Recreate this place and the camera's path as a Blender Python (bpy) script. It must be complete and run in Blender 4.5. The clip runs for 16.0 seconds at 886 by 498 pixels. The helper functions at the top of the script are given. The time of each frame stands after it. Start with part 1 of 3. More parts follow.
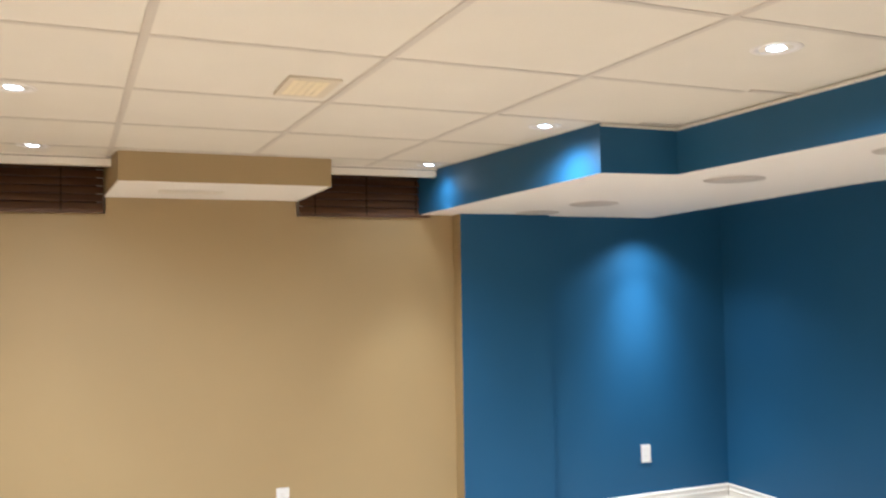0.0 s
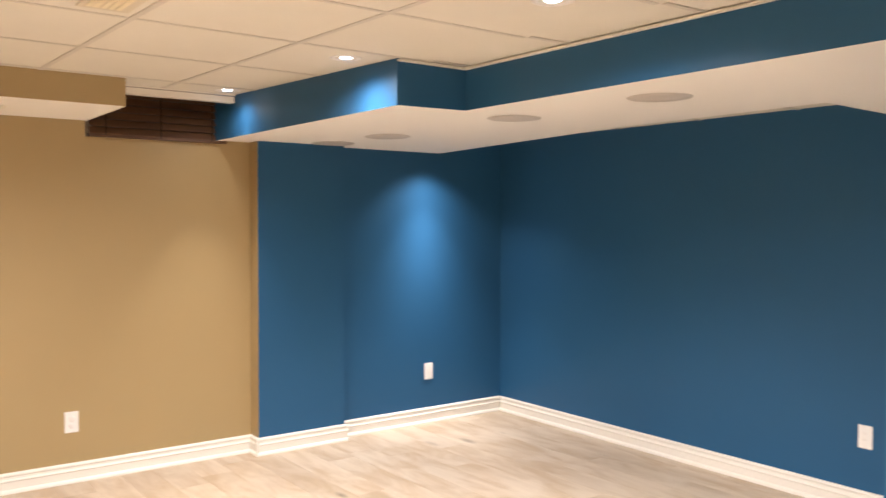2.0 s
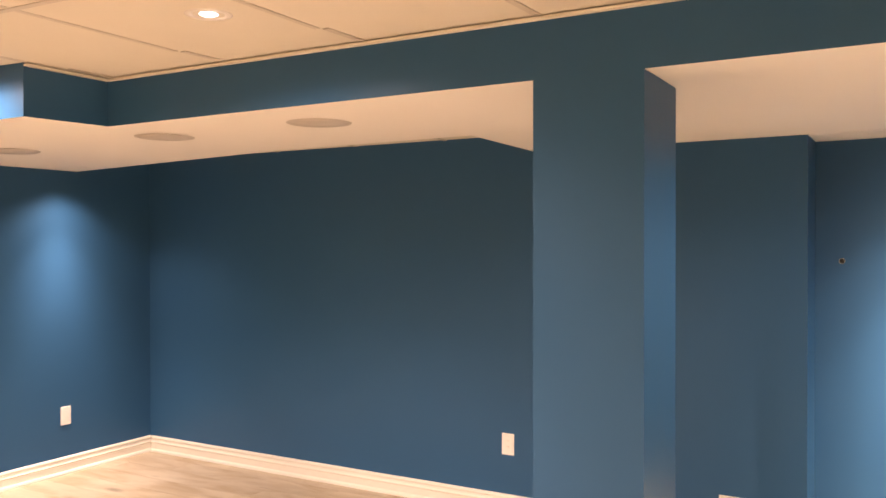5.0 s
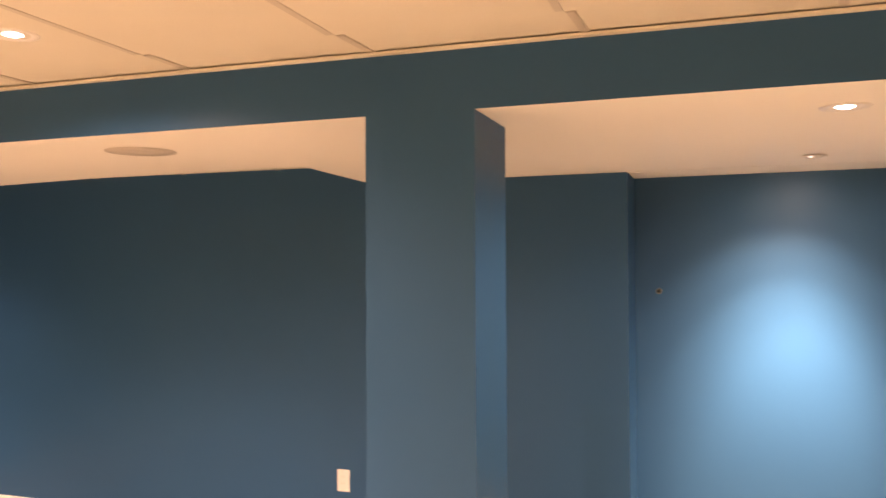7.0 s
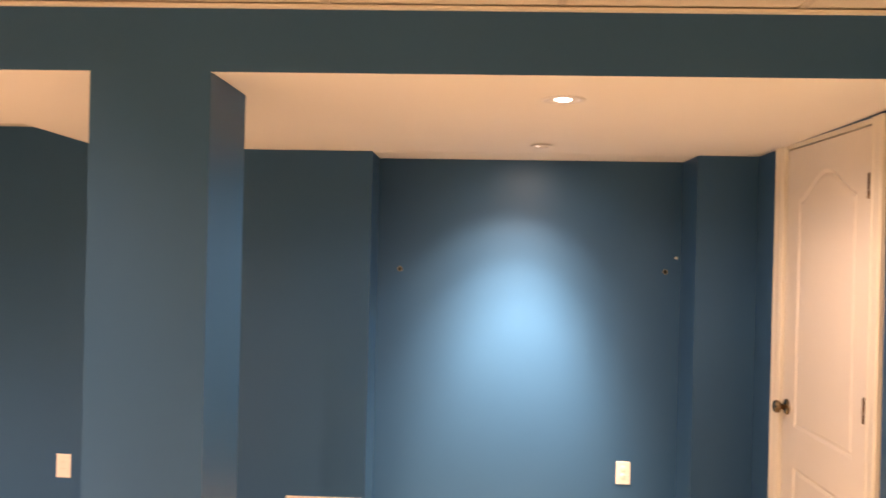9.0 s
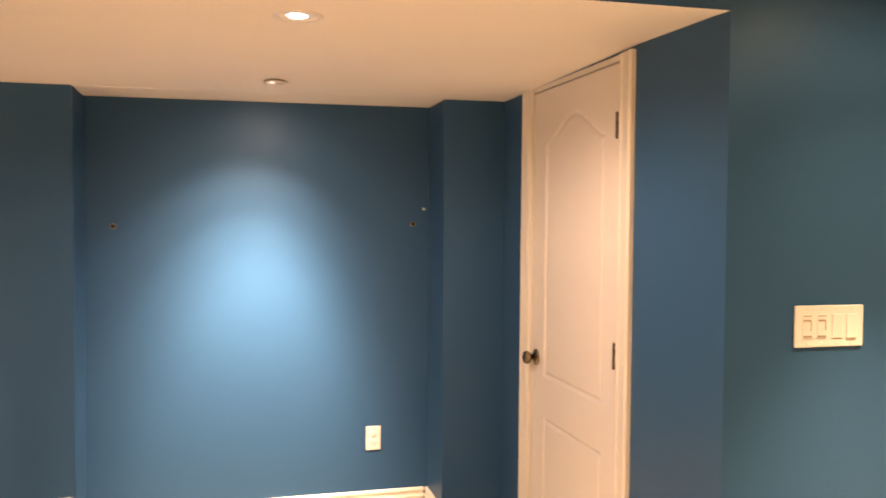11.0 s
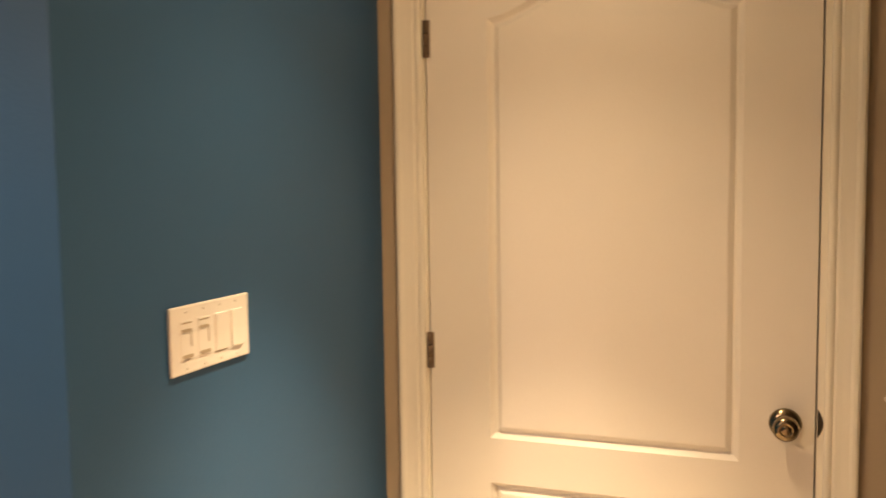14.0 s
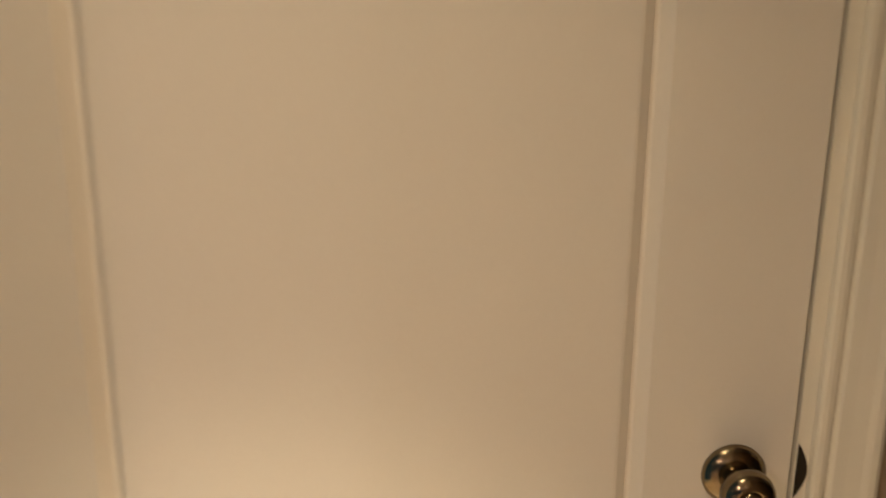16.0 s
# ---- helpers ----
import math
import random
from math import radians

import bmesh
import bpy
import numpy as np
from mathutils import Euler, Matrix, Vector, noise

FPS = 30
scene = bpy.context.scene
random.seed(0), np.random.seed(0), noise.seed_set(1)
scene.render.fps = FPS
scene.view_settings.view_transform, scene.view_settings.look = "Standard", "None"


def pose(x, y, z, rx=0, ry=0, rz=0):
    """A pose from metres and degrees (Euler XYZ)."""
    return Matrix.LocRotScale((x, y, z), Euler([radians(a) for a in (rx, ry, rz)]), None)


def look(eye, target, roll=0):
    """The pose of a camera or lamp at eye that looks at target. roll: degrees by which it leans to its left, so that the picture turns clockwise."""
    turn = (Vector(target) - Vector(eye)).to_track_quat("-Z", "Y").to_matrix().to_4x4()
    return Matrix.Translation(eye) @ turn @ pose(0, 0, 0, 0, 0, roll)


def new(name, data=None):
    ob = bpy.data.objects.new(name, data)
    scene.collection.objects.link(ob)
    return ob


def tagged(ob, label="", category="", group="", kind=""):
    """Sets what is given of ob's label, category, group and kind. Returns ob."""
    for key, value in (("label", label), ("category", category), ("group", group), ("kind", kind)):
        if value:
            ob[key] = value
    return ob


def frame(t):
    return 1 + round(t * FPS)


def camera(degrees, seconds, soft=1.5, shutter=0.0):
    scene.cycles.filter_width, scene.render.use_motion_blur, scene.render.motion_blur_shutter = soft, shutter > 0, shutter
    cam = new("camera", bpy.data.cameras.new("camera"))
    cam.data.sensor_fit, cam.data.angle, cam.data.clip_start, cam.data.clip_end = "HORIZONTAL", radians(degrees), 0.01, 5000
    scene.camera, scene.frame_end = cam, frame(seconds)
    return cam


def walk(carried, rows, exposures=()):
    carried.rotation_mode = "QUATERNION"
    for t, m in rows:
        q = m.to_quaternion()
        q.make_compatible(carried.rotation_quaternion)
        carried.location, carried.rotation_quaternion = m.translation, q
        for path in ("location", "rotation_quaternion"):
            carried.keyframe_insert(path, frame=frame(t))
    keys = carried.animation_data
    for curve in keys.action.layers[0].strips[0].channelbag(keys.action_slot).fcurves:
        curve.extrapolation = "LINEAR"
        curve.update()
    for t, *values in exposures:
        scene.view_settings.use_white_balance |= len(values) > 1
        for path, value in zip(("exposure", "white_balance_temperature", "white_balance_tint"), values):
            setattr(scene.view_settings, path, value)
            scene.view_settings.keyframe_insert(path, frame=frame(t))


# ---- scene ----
cam = camera(55.6, 16.0, shutter=0.5)
PATH = [
    (0, (-2.499, -2.288, 1.527), (-4.349, -1.532, 1.602), -0.9),
    (0.5, (-2.507, -2.391, 1.49), (-4.282, -1.471, 1.46), -1.2),
    (1, (-2.474, -2.434, 1.468), (-4.205, -1.435, 1.389), -0.8),
    (1.5, (-2.39, -2.452, 1.457), (-4.079, -1.385, 1.371), -0.3),
    (2, (-2.316, -2.453, 1.457), (-3.918, -1.258, 1.385), 0.2),
    (2.5, (-2.338, -2.441, 1.46), (-3.822, -1.103, 1.387), 0.3),
    (3, (-2.362, -2.424, 1.472), (-3.723, -0.96, 1.407), -0.7),
    (3.5, (-2.397, -2.387, 1.477), (-3.622, -0.807, 1.408), -1.0),
    (4, (-2.417, -2.382, 1.468), (-3.529, -0.721, 1.396), -0.5),
    (6.5, (-2.424, -2.355, 1.518), (-3.226, -0.524, 1.566), -0.4),
    (7, (-2.423, -2.336, 1.522), (-3.074, -0.445, 1.557), -0.3),
    (7.5, (-2.419, -2.347, 1.521), (-2.933, -0.415, 1.555), -0.1),
    (8, (-2.416, -2.352, 1.515), (-2.78, -0.386, 1.556), 0.3),
    (10.5, (-2.282, -2.113, 1.452), (-1.945, -0.143, 1.378), 1.2),
    (11, (-2.307, -1.965, 1.436), (-1.798, -0.033, 1.357), 0.4),
    (11.5, (-2.35, -1.808, 1.413), (-1.627, 0.053, 1.292), 1.1),
    (12, (-2.414, -1.611, 1.398), (-1.391, 0.103, 1.271), 1.9),
    (12.5, (-2.409, -1.479, 1.382), (-1.122, 0.047, 1.27), 2.1),
    (13, (-2.298, -1.322, 1.374), (-0.76, -0.046, 1.289), 1.9),
    (13.5, (-2.075, -1.113, 1.392), (-0.328, -0.149, 1.312), 0.7),
    (14, (-1.91, -0.89, 1.397), (-0.038, -0.202, 1.237), -0.8),
    (14.5, (-1.72, -0.737, 1.39), (0.241, -0.38, 1.228), -1.2),
    (15, (-1.424, -0.661, 1.377), (0.558, -0.53, 1.143), -0.3),
    (15.5, (-1.077, -0.654, 1.357), (0.889, -0.603, 0.991), -1.0),
    (16, (-0.788, -0.661, 1.307), (1.161, -0.663, 0.815), 0.4),
]
EXPOSURES = [(0, 0.61, 4450, 5), (1, 0.62, 4850, 9), (1.5, 0.61, 4950, 11), (2, 0.63, 5050, 12), (3, 0.61, 5300, 15), (4, 0.63, 5800, 21), (6.5, 0.66, 6850, 30), (8, 0.63, 7200, 32),
             (10.5, 0.62, 7300, 30), (11, 0.59, 7400, 30), (11.5, 0.53, 7700, 31), (12, 0.41, 8100, 31), (12.5, 0.62, 8200, 32), (13, 0.52, 7200, 27), (14, 0.27, 7350, 28), (14.5, 0.14, 7100, 26),
             (15, 0.08, 7000, 28), (15.5, 0.10, 6650, 24), (16, -0.26, 6300, 21)]
walk(cam, [(t, look(eye, target, roll)) for t, eye, target, roll in PATH], EXPOSURES)
# ---------------------------------------------------------------- light
LAMP_COLOR = (1.0, 0.80, 0.60)
POOL_LAMP = (1.0, 0.83, 0.57)
STAIR_LAMP = (1.0, 0.85, 0.50)      # older, yellower bulb by the stairs
world = bpy.data.worlds.new("night_sky")
world.use_nodes = True
world.node_tree.nodes["Background"].inputs[0].default_value = (0.01, 0.012, 0.02, 1)
world.node_tree.nodes["Background"].inputs[1].default_value = 0.2
scene.world = world

CEIL = 2.161          # drop ceiling
SOFF = 1.968          # underside of the bulkhead


def spot_lamp(x, y, z, watts, size=100, blend=0.75, aim=None, color=LAMP_COLOR):
    data = bpy.data.lights.new("beam_or_fill_spot", "SPOT")
    data.energy, data.color = watts, color
    data.spot_size, data.spot_blend, data.shadow_soft_size = radians(size), blend, 0.035
    ob = new("beam_or_fill_spot", data)
    ob.matrix_world = look((x, y, z), aim or (x + 0.001, y, z - 1))
    return ob


# ---------------------------------------------------------------- materials
def node_mat(name, base, rough=0.5, metal=0.0, vary=0.06, scale=2.5, grain=90.0, bump=0.05, spread=0.04, coat=0.0, gloss=0.5):
    """Painted or moulded surface: slow blotches, fine grain, slight relief."""
    m = bpy.data.materials.new(name)
    m.use_nodes = True
    nt = m.node_tree
    b = nt.nodes["Principled BSDF"]
    b.inputs["Roughness"].default_value, b.inputs["Metallic"].default_value = rough, metal
    b.inputs["Coat Weight"].default_value = coat
    b.inputs["Specular IOR Level"].default_value = gloss
    tc = nt.nodes.new("ShaderNodeTexCoord")
    n1, n2 = nt.nodes.new("ShaderNodeTexNoise"), nt.nodes.new("ShaderNodeTexNoise")
    n1.inputs["Scale"].default_value, n2.inputs["Scale"].default_value = scale, grain
    n1.inputs["Detail"].default_value, n2.inputs["Detail"].default_value = 4, 3
    nt.links.new(tc.outputs["Object"], n1.inputs["Vector"])
    nt.links.new(tc.outputs["Object"], n2.inputs["Vector"])
    add = nt.nodes.new("ShaderNodeMath")
    add.operation = "MULTIPLY_ADD"
    add.inputs[1].default_value, add.inputs[2].default_value = 0.35, 0.0
    nt.links.new(n2.outputs["Fac"], add.inputs[0])
    sm = nt.nodes.new("ShaderNodeMath")
    nt.links.new(n1.outputs["Fac"], sm.inputs[0])
    nt.links.new(add.outputs[0], sm.inputs[1])
    ramp = nt.nodes.new("ShaderNodeMapRange")
    ramp.inputs["From Min"].default_value, ramp.inputs["From Max"].default_value = 0.3, 1.05
    ramp.inputs["To Min"].default_value, ramp.inputs["To Max"].default_value = 1 - vary, 1 + vary
    nt.links.new(sm.outputs[0], ramp.inputs["Value"])
    mul = nt.nodes.new("ShaderNodeMix")
    mul.data_type, mul.blend_type = "RGBA", "MULTIPLY"
    mul.inputs["Factor"].default_value = 1
    mul.inputs["A"].default_value = (*base, 1)
    nt.links.new(ramp.outputs[0], mul.inputs["B"])
    nt.links.new(mul.outputs["Result"], b.inputs["Base Color"])
    rr = nt.nodes.new("ShaderNodeMapRange")
    rr.inputs["To Min"].default_value, rr.inputs["To Max"].default_value = rough - spread, rough + spread
    nt.links.new(n1.outputs["Fac"], rr.inputs["Value"])
    nt.links.new(rr.outputs[0], b.inputs["Roughness"])
    if bump:
        bp = nt.nodes.new("ShaderNodeBump")
        bp.inputs["Strength"].default_value, bp.inputs["Distance"].default_value = bump, 0.004
        nt.links.new(n2.outputs["Fac"], bp.inputs["Height"])
        nt.links.new(bp.outputs[0], b.inputs["Normal"])
    return m


def wood_mat(name, dark, light, rough, along="X", grain=1.0, per_object=0.25, knots=False):
    """Wood grain drawn along one axis; boards differ by their random number."""
    m = bpy.data.materials.new(name)
    m.use_nodes = True
    nt = m.node_tree
    b = nt.nodes["Principled BSDF"]
    tc, mp = nt.nodes.new("ShaderNodeTexCoord"), nt.nodes.new("ShaderNodeMapping")
    info = nt.nodes.new("ShaderNodeObjectInfo")
    sc = {"X": (1.7, 19, 19), "Y": (14, 1.2, 14)}[along]
    mp.inputs["Scale"].default_value = [s * grain for s in sc]
    off = nt.nodes.new("ShaderNodeMath")
    off.operation = "MULTIPLY"
    off.inputs[1].default_value = 37.0
    nt.links.new(info.outputs["Random"], off.inputs[0])
    comb = nt.nodes.new("ShaderNodeCombineXYZ")
    nt.links.new(off.outputs[0], comb.inputs[0])
    nt.links.new(off.outputs[0], comb.inputs[2])
    nt.links.new(comb.outputs[0], mp.inputs["Location"])
    nt.links.new(tc.outputs["Object"], mp.inputs["Vector"])
    n1, n2 = nt.nodes.new("ShaderNodeTexNoise"), nt.nodes.new("ShaderNodeTexNoise")
    n1.inputs["Scale"].default_value, n1.inputs["Detail"].default_value, n1.inputs["Distortion"].default_value = 1.0, 6, 1.2
    n2.inputs["Scale"].default_value, n2.inputs["Detail"].default_value = 0.35, 2
    nt.links.new(mp.outputs[0], n1.inputs["Vector"])
    nt.links.new(mp.outputs[0], n2.inputs["Vector"])
    ramp = nt.nodes.new("ShaderNodeValToRGB")
    ramp.color_ramp.elements[0].position, ramp.color_ramp.elements[0].color = 0.20, (*dark, 1)
    ramp.color_ramp.elements[1].position, ramp.color_ramp.elements[1].color = 0.66, (*light, 1)
    nt.links.new(n1.outputs["Fac"], ramp.inputs[0])
    tone = nt.nodes.new("ShaderNodeMapRange")
    tone.inputs["To Min"].default_value, tone.inputs["To Max"].default_value = 1 - per_object, 1 + per_object * 0.4
    av = nt.nodes.new("ShaderNodeMath")
    av.operation = "MULTIPLY_ADD"
    av.inputs[1].default_value = 0.55
    nt.links.new(info.outputs["Random"], av.inputs[0])
    hf = nt.nodes.new("ShaderNodeMath")
    hf.operation = "MULTIPLY"
    hf.inputs[1].default_value = 0.45
    nt.links.new(n2.outputs["Fac"], hf.inputs[0])
    nt.links.new(hf.outputs[0], av.inputs[2])
    nt.links.new(av.outputs[0], tone.inputs["Value"])
    mul = nt.nodes.new("ShaderNodeMix")
    mul.data_type, mul.blend_type = "RGBA", "MULTIPLY"
    mul.inputs["Factor"].default_value = 1
    nt.links.new(ramp.outputs[0], mul.inputs["A"])
    nt.links.new(tone.outputs[0], mul.inputs["B"])
    base_out = mul.outputs["Result"]
    if knots:
        mk = nt.nodes.new("ShaderNodeMapping")
        mk.inputs["Scale"].default_value = (1.9, 5.0, 1.0)
        nt.links.new(comb.outputs[0], mk.inputs["Location"])
        nt.links.new(tc.outputs["Object"], mk.inputs["Vector"])
        # wide warm clouds along the board
        cl = nt.nodes.new("ShaderNodeTexNoise")
        cl.inputs["Scale"].default_value, cl.inputs["Detail"].default_value, cl.inputs["Distortion"].default_value = 1.6, 5, 0.6
        nt.links.new(mk.outputs[0], cl.inputs["Vector"])
        cr = nt.nodes.new("ShaderNodeValToRGB")
        cr.color_ramp.elements[0].position, cr.color_ramp.elements[0].color = 0.34, (0.76, 0.69, 0.585, 1)
        cr.color_ramp.elements[1].position, cr.color_ramp.elements[1].color = 0.60, (1.0, 1.0, 1.0, 1)
        nt.links.new(cl.outputs["Fac"], cr.inputs[0])
        cm = nt.nodes.new("ShaderNodeMix")
        cm.data_type, cm.blend_type = "RGBA", "MULTIPLY"
        cm.inputs["Factor"].default_value = 1
        nt.links.new(base_out, cm.inputs["A"])
        nt.links.new(cr.outputs[0], cm.inputs["B"])
        # a few small knots with soft rims, none in most cells
        vo = nt.nodes.new("ShaderNodeTexVoronoi")
        vo.inputs["Scale"].default_value = 1.0
        nt.links.new(mk.outputs[0], vo.inputs["Vector"])
        sep = nt.nodes.new("ShaderNodeSeparateColor")
        nt.links.new(vo.outputs["Color"], sep.inputs[0])
        reach = nt.nodes.new("ShaderNodeMapRange")
        reach.inputs["From Min"].default_value, reach.inputs["From Max"].default_value = 0.55, 1.0
        reach.inputs["To Min"].default_value, reach.inputs["To Max"].default_value = 0.0, 0.22
        nt.links.new(sep.outputs[0], reach.inputs["Value"])
        sub = nt.nodes.new("ShaderNodeMath")
        sub.operation = "SUBTRACT"
        nt.links.new(vo.outputs["Distance"], sub.inputs[0])
        nt.links.new(reach.outputs[0], sub.inputs[1])
        kr = nt.nodes.new("ShaderNodeMapRange")
        kr.inputs["From Min"].default_value, kr.inputs["From Max"].default_value = -0.10, 0.03
        kr.inputs["To Min"].default_value, kr.inputs["To Max"].default_value = 0.36, 1.0
        nt.links.new(sub.outputs[0], kr.inputs["Value"])
        km = nt.nodes.new("ShaderNodeMix")
        km.data_type, km.blend_type = "RGBA", "MULTIPLY"
        km.inputs["Factor"].default_value = 1
        nt.links.new(cm.outputs["Result"], km.inputs["A"])
        nt.links.new(kr.outputs[0], km.inputs["B"])
        base_out = km.outputs["Result"]
    nt.links.new(base_out, b.inputs["Base Color"])
    rr = nt.nodes.new("ShaderNodeMapRange")
    rr.inputs["To Min"].default_value, rr.inputs["To Max"].default_value = rough - 0.08, rough + 0.1
    nt.links.new(n1.outputs["Fac"], rr.inputs["Value"])
    nt.links.new(rr.outputs[0], b.inputs["Roughness"])
    bp = nt.nodes.new("ShaderNodeBump")
    bp.inputs["Strength"].default_value, bp.inputs["Distance"].default_value = 0.12, 0.002
    nt.links.new(n1.outputs["Fac"], bp.inputs["Height"])
    nt.links.new(bp.outputs[0], b.inputs["Normal"])
    return m


def glow_mat(name, color, strength):
    m = bpy.data.materials.new(name)
    m.use_nodes = True
    b = m.node_tree.nodes["Principled BSDF"]
    b.inputs["Emission Color"].default_value = (*color, 1)
    b.inputs["Emission Strength"].default_value = strength
    return m


BLUE = node_mat("blue_wall_paint", (0.029, 0.097, 0.208), 0.42, vary=0.05, scale=1.3, grain=160, bump=0.10, gloss=0.22)
TAN = node_mat("tan_wall_paint", (0.37, 0.275, 0.122), 0.5, vary=0.05, scale=1.1, grain=160, bump=0.10)
STAIR = node_mat("beige_stair_paint", (0.40, 0.325, 0.240), 0.5, vary=0.05, scale=1.1, grain=160, bump=0.10)
SOFFIT = node_mat("white_ceiling_paint", (0.85, 0.82, 0.77), 0.75, vary=0.03, scale=1.0, grain=140, bump=0.06)
TILE = node_mat("ceiling_tile_face", (0.68, 0.645, 0.565), 0.9, vary=0.04, scale=3.0, grain=120, bump=0.25)
GRID = node_mat("ceiling_grid_steel", (0.54, 0.50, 0.44), 0.5, vary=0.04, scale=3.0, grain=60, bump=0.0)
TRIM = node_mat("white_trim_paint", (0.80, 0.76, 0.67), 0.38, vary=0.03, scale=2.0, grain=110, bump=0.04)
DOOR = node_mat("white_door_paint", (0.79, 0.745, 0.68), 0.42, vary=0.035, scale=1.6, grain=190, bump=0.03)
PLATE = node_mat("white_plastic", (0.82, 0.80, 0.76), 0.33, vary=0.015, scale=8, grain=60, bump=0.0)
# grey for small relief and slots, their shade put into the colour
SHADE_GREY = node_mat("grey_relief_shade", (0.40, 0.34, 0.26), 0.5, vary=0.05, scale=30, grain=200, bump=0.0)
GRILLE = node_mat("speaker_grille", (0.57, 0.53, 0.48), 0.6, vary=0.06, scale=10, grain=700, bump=0.3)
BLACK = node_mat("hole_shade_black", (0.012, 0.011, 0.010), 0.8, vary=0.1, scale=20, grain=200, bump=0.0)
NICKEL = node_mat("satin_nickel", (0.24, 0.19, 0.125), 0.20, metal=1.0, vary=0.10, scale=25, grain=300, bump=0.02)
HINGE = node_mat("brushed_hinge_steel", (0.15, 0.10, 0.062), 0.45, metal=0.3, vary=0.12, scale=20, grain=300, bump=0.03)
BRONZE = node_mat("dark_bronze", (0.035, 0.028, 0.022), 0.4, metal=0.6, vary=0.15, scale=30, grain=200, bump=0.0)
RING = node_mat("lamp_trim_ring", (0.74, 0.71, 0.67), 0.35, vary=0.05, scale=20, grain=150, bump=0.0)
BULB_DIM = glow_mat("deep_set_bulb", (1.0, 0.93, 0.82), 0.9)
BULB = glow_mat("lit_bulb", (1.0, 0.93, 0.82), 9.0)
PLANK = wood_mat("whitewashed_oak_plank", (0.475, 0.382, 0.265), (0.560, 0.470, 0.348), 0.36, "X", per_object=0.09, knots=True)
SLAT = wood_mat("dark_walnut_slat", (0.055, 0.025, 0.010), (0.150, 0.075, 0.032), 0.5, "Y", 1.6)
AGED = node_mat("yellowed_plastic", (0.74, 0.66, 0.46), 0.5, vary=0.06, scale=12, grain=120, bump=0.03)
RAILWHITE = node_mat("off_white_rail_paint", (0.62, 0.55, 0.46), 0.42, vary=0.05, scale=6, grain=90, bump=0.04)
FLANGE = node_mat("beige_vent_flange", (0.60, 0.54, 0.42), 0.5, vary=0.05, scale=12, grain=120, bump=0.0)
CORD = node_mat("dark_blind_cord", (0.015, 0.009, 0.006), 0.8, vary=0.1, scale=30, grain=200, bump=0.0)
SUB = node_mat("floor_underlay", (0.13, 0.10, 0.075), 0.9, vary=0.1, scale=5, grain=100, bump=0.0)
CONCRETE = node_mat("concrete_well", (0.20, 0.19, 0.18), 0.9, vary=0.15, scale=3, grain=60, bump=0.3)
GLASS = bpy.data.materials.new("window_glass")
GLASS.use_nodes = True
GLASS.node_tree.nodes["Principled BSDF"].inputs["Transmission Weight"].default_value = 1.0
GLASS.node_tree.nodes["Principled BSDF"].inputs["Roughness"].default_value = 0.03


# ---------------------------------------------------------------- mesh helpers
def add_box(bm, x0, x1, y0, y1, z0, z1, bevel=0.0, mat=0):
    r = bmesh.ops.create_cube(bm, size=1.0)
    vs = r["verts"]
    for v in vs:
        v.co = Vector(((x0 + x1) / 2 + v.co.x * (x1 - x0), (y0 + y1) / 2 + v.co.y * (y1 - y0), (z0 + z1) / 2 + v.co.z * (z1 - z0)))
    faces = {f for v in vs for f in v.link_faces}
    for f in faces:
        f.material_index = mat
    if bevel:
        edges = list({e for v in vs for e in v.link_edges})
        bmesh.ops.bevel(bm, geom=edges, offset=bevel, segments=2, affect="EDGES", profile=0.5)
    return vs


def add_prism(bm, outline, z0, z1, mat=0):
    """A prism over a plan outline; z0 may be a list with one height a corner."""
    n = len(outline)
    lows = z0 if isinstance(z0, (list, tuple)) else [z0] * n
    low = [bm.verts.new((x, y, z)) for (x, y), z in zip(outline, lows)]
    top = [bm.verts.new((x, y, z1)) for x, y in outline]
    fs = [bm.faces.new(low[::-1]), bm.faces.new(top)]
    for i in range(n):
        j = (i + 1) % n
        fs.append(bm.faces.new((low[i], low[j], top[j], top[i])))
    for f in fs:
        f.material_index = mat
    return fs


def add_lathe(bm, profile, m, steps=28, smooth=True):
    """Turns (radius, height) pairs round the z axis of the pose m."""
    rings = []
    for r, h in profile:
        if r < 1e-6:
            rings.append([bm.verts.new(m @ Vector((0, 0, h)))])
        else:
            rings.append([bm.verts.new(m @ Vector((r * math.cos(a), r * math.sin(a), h))) for a in [2 * math.pi * i / steps for i in range(steps)]])
    for a, b in zip(rings, rings[1:]):
        for i in range(steps):
            j = (i + 1) % steps
            if len(a) == 1 and len(b) == 1:
                continue
            if len(a) == 1:
                f = bm.faces.new((a[0], b[j], b[i]))
            elif len(b) == 1:
                f = bm.faces.new((a[i], a[j], b[0]))
            else:
                f = bm.faces.new((a[i], a[j], b[j], b[i]))
            f.smooth = smooth


def mesh_of(name, bm, mats):
    bmesh.ops.recalc_face_normals(bm, faces=bm.faces)
    me = bpy.data.meshes.new(name)
    bm.to_mesh(me)
    bm.free()
    for m in mats if isinstance(mats, (list, tuple)) else [mats]:
        me.materials.append(m)
    return me


def structure(name, bm, mats, label, category):
    return tagged(new(name, mesh_of(name, bm, mats)), label, category, kind="structure")


def part(name, bm, mats, parent, label=""):
    ob = new(name, mesh_of(name, bm, mats))
    ob.parent = parent
    return tagged(ob, label) if label else ob


def thing(name, label, category, m=None, group=""):
    ob = new(name)
    ob.empty_display_size = 0.05
    if m:
        ob.matrix_basis = m
    return tagged(ob, label, category, group)


def boxes(*rows, bevel=0.0):
    bm = bmesh.new()
    for r in rows:
        add_box(bm, *r, bevel=bevel)
    return bm


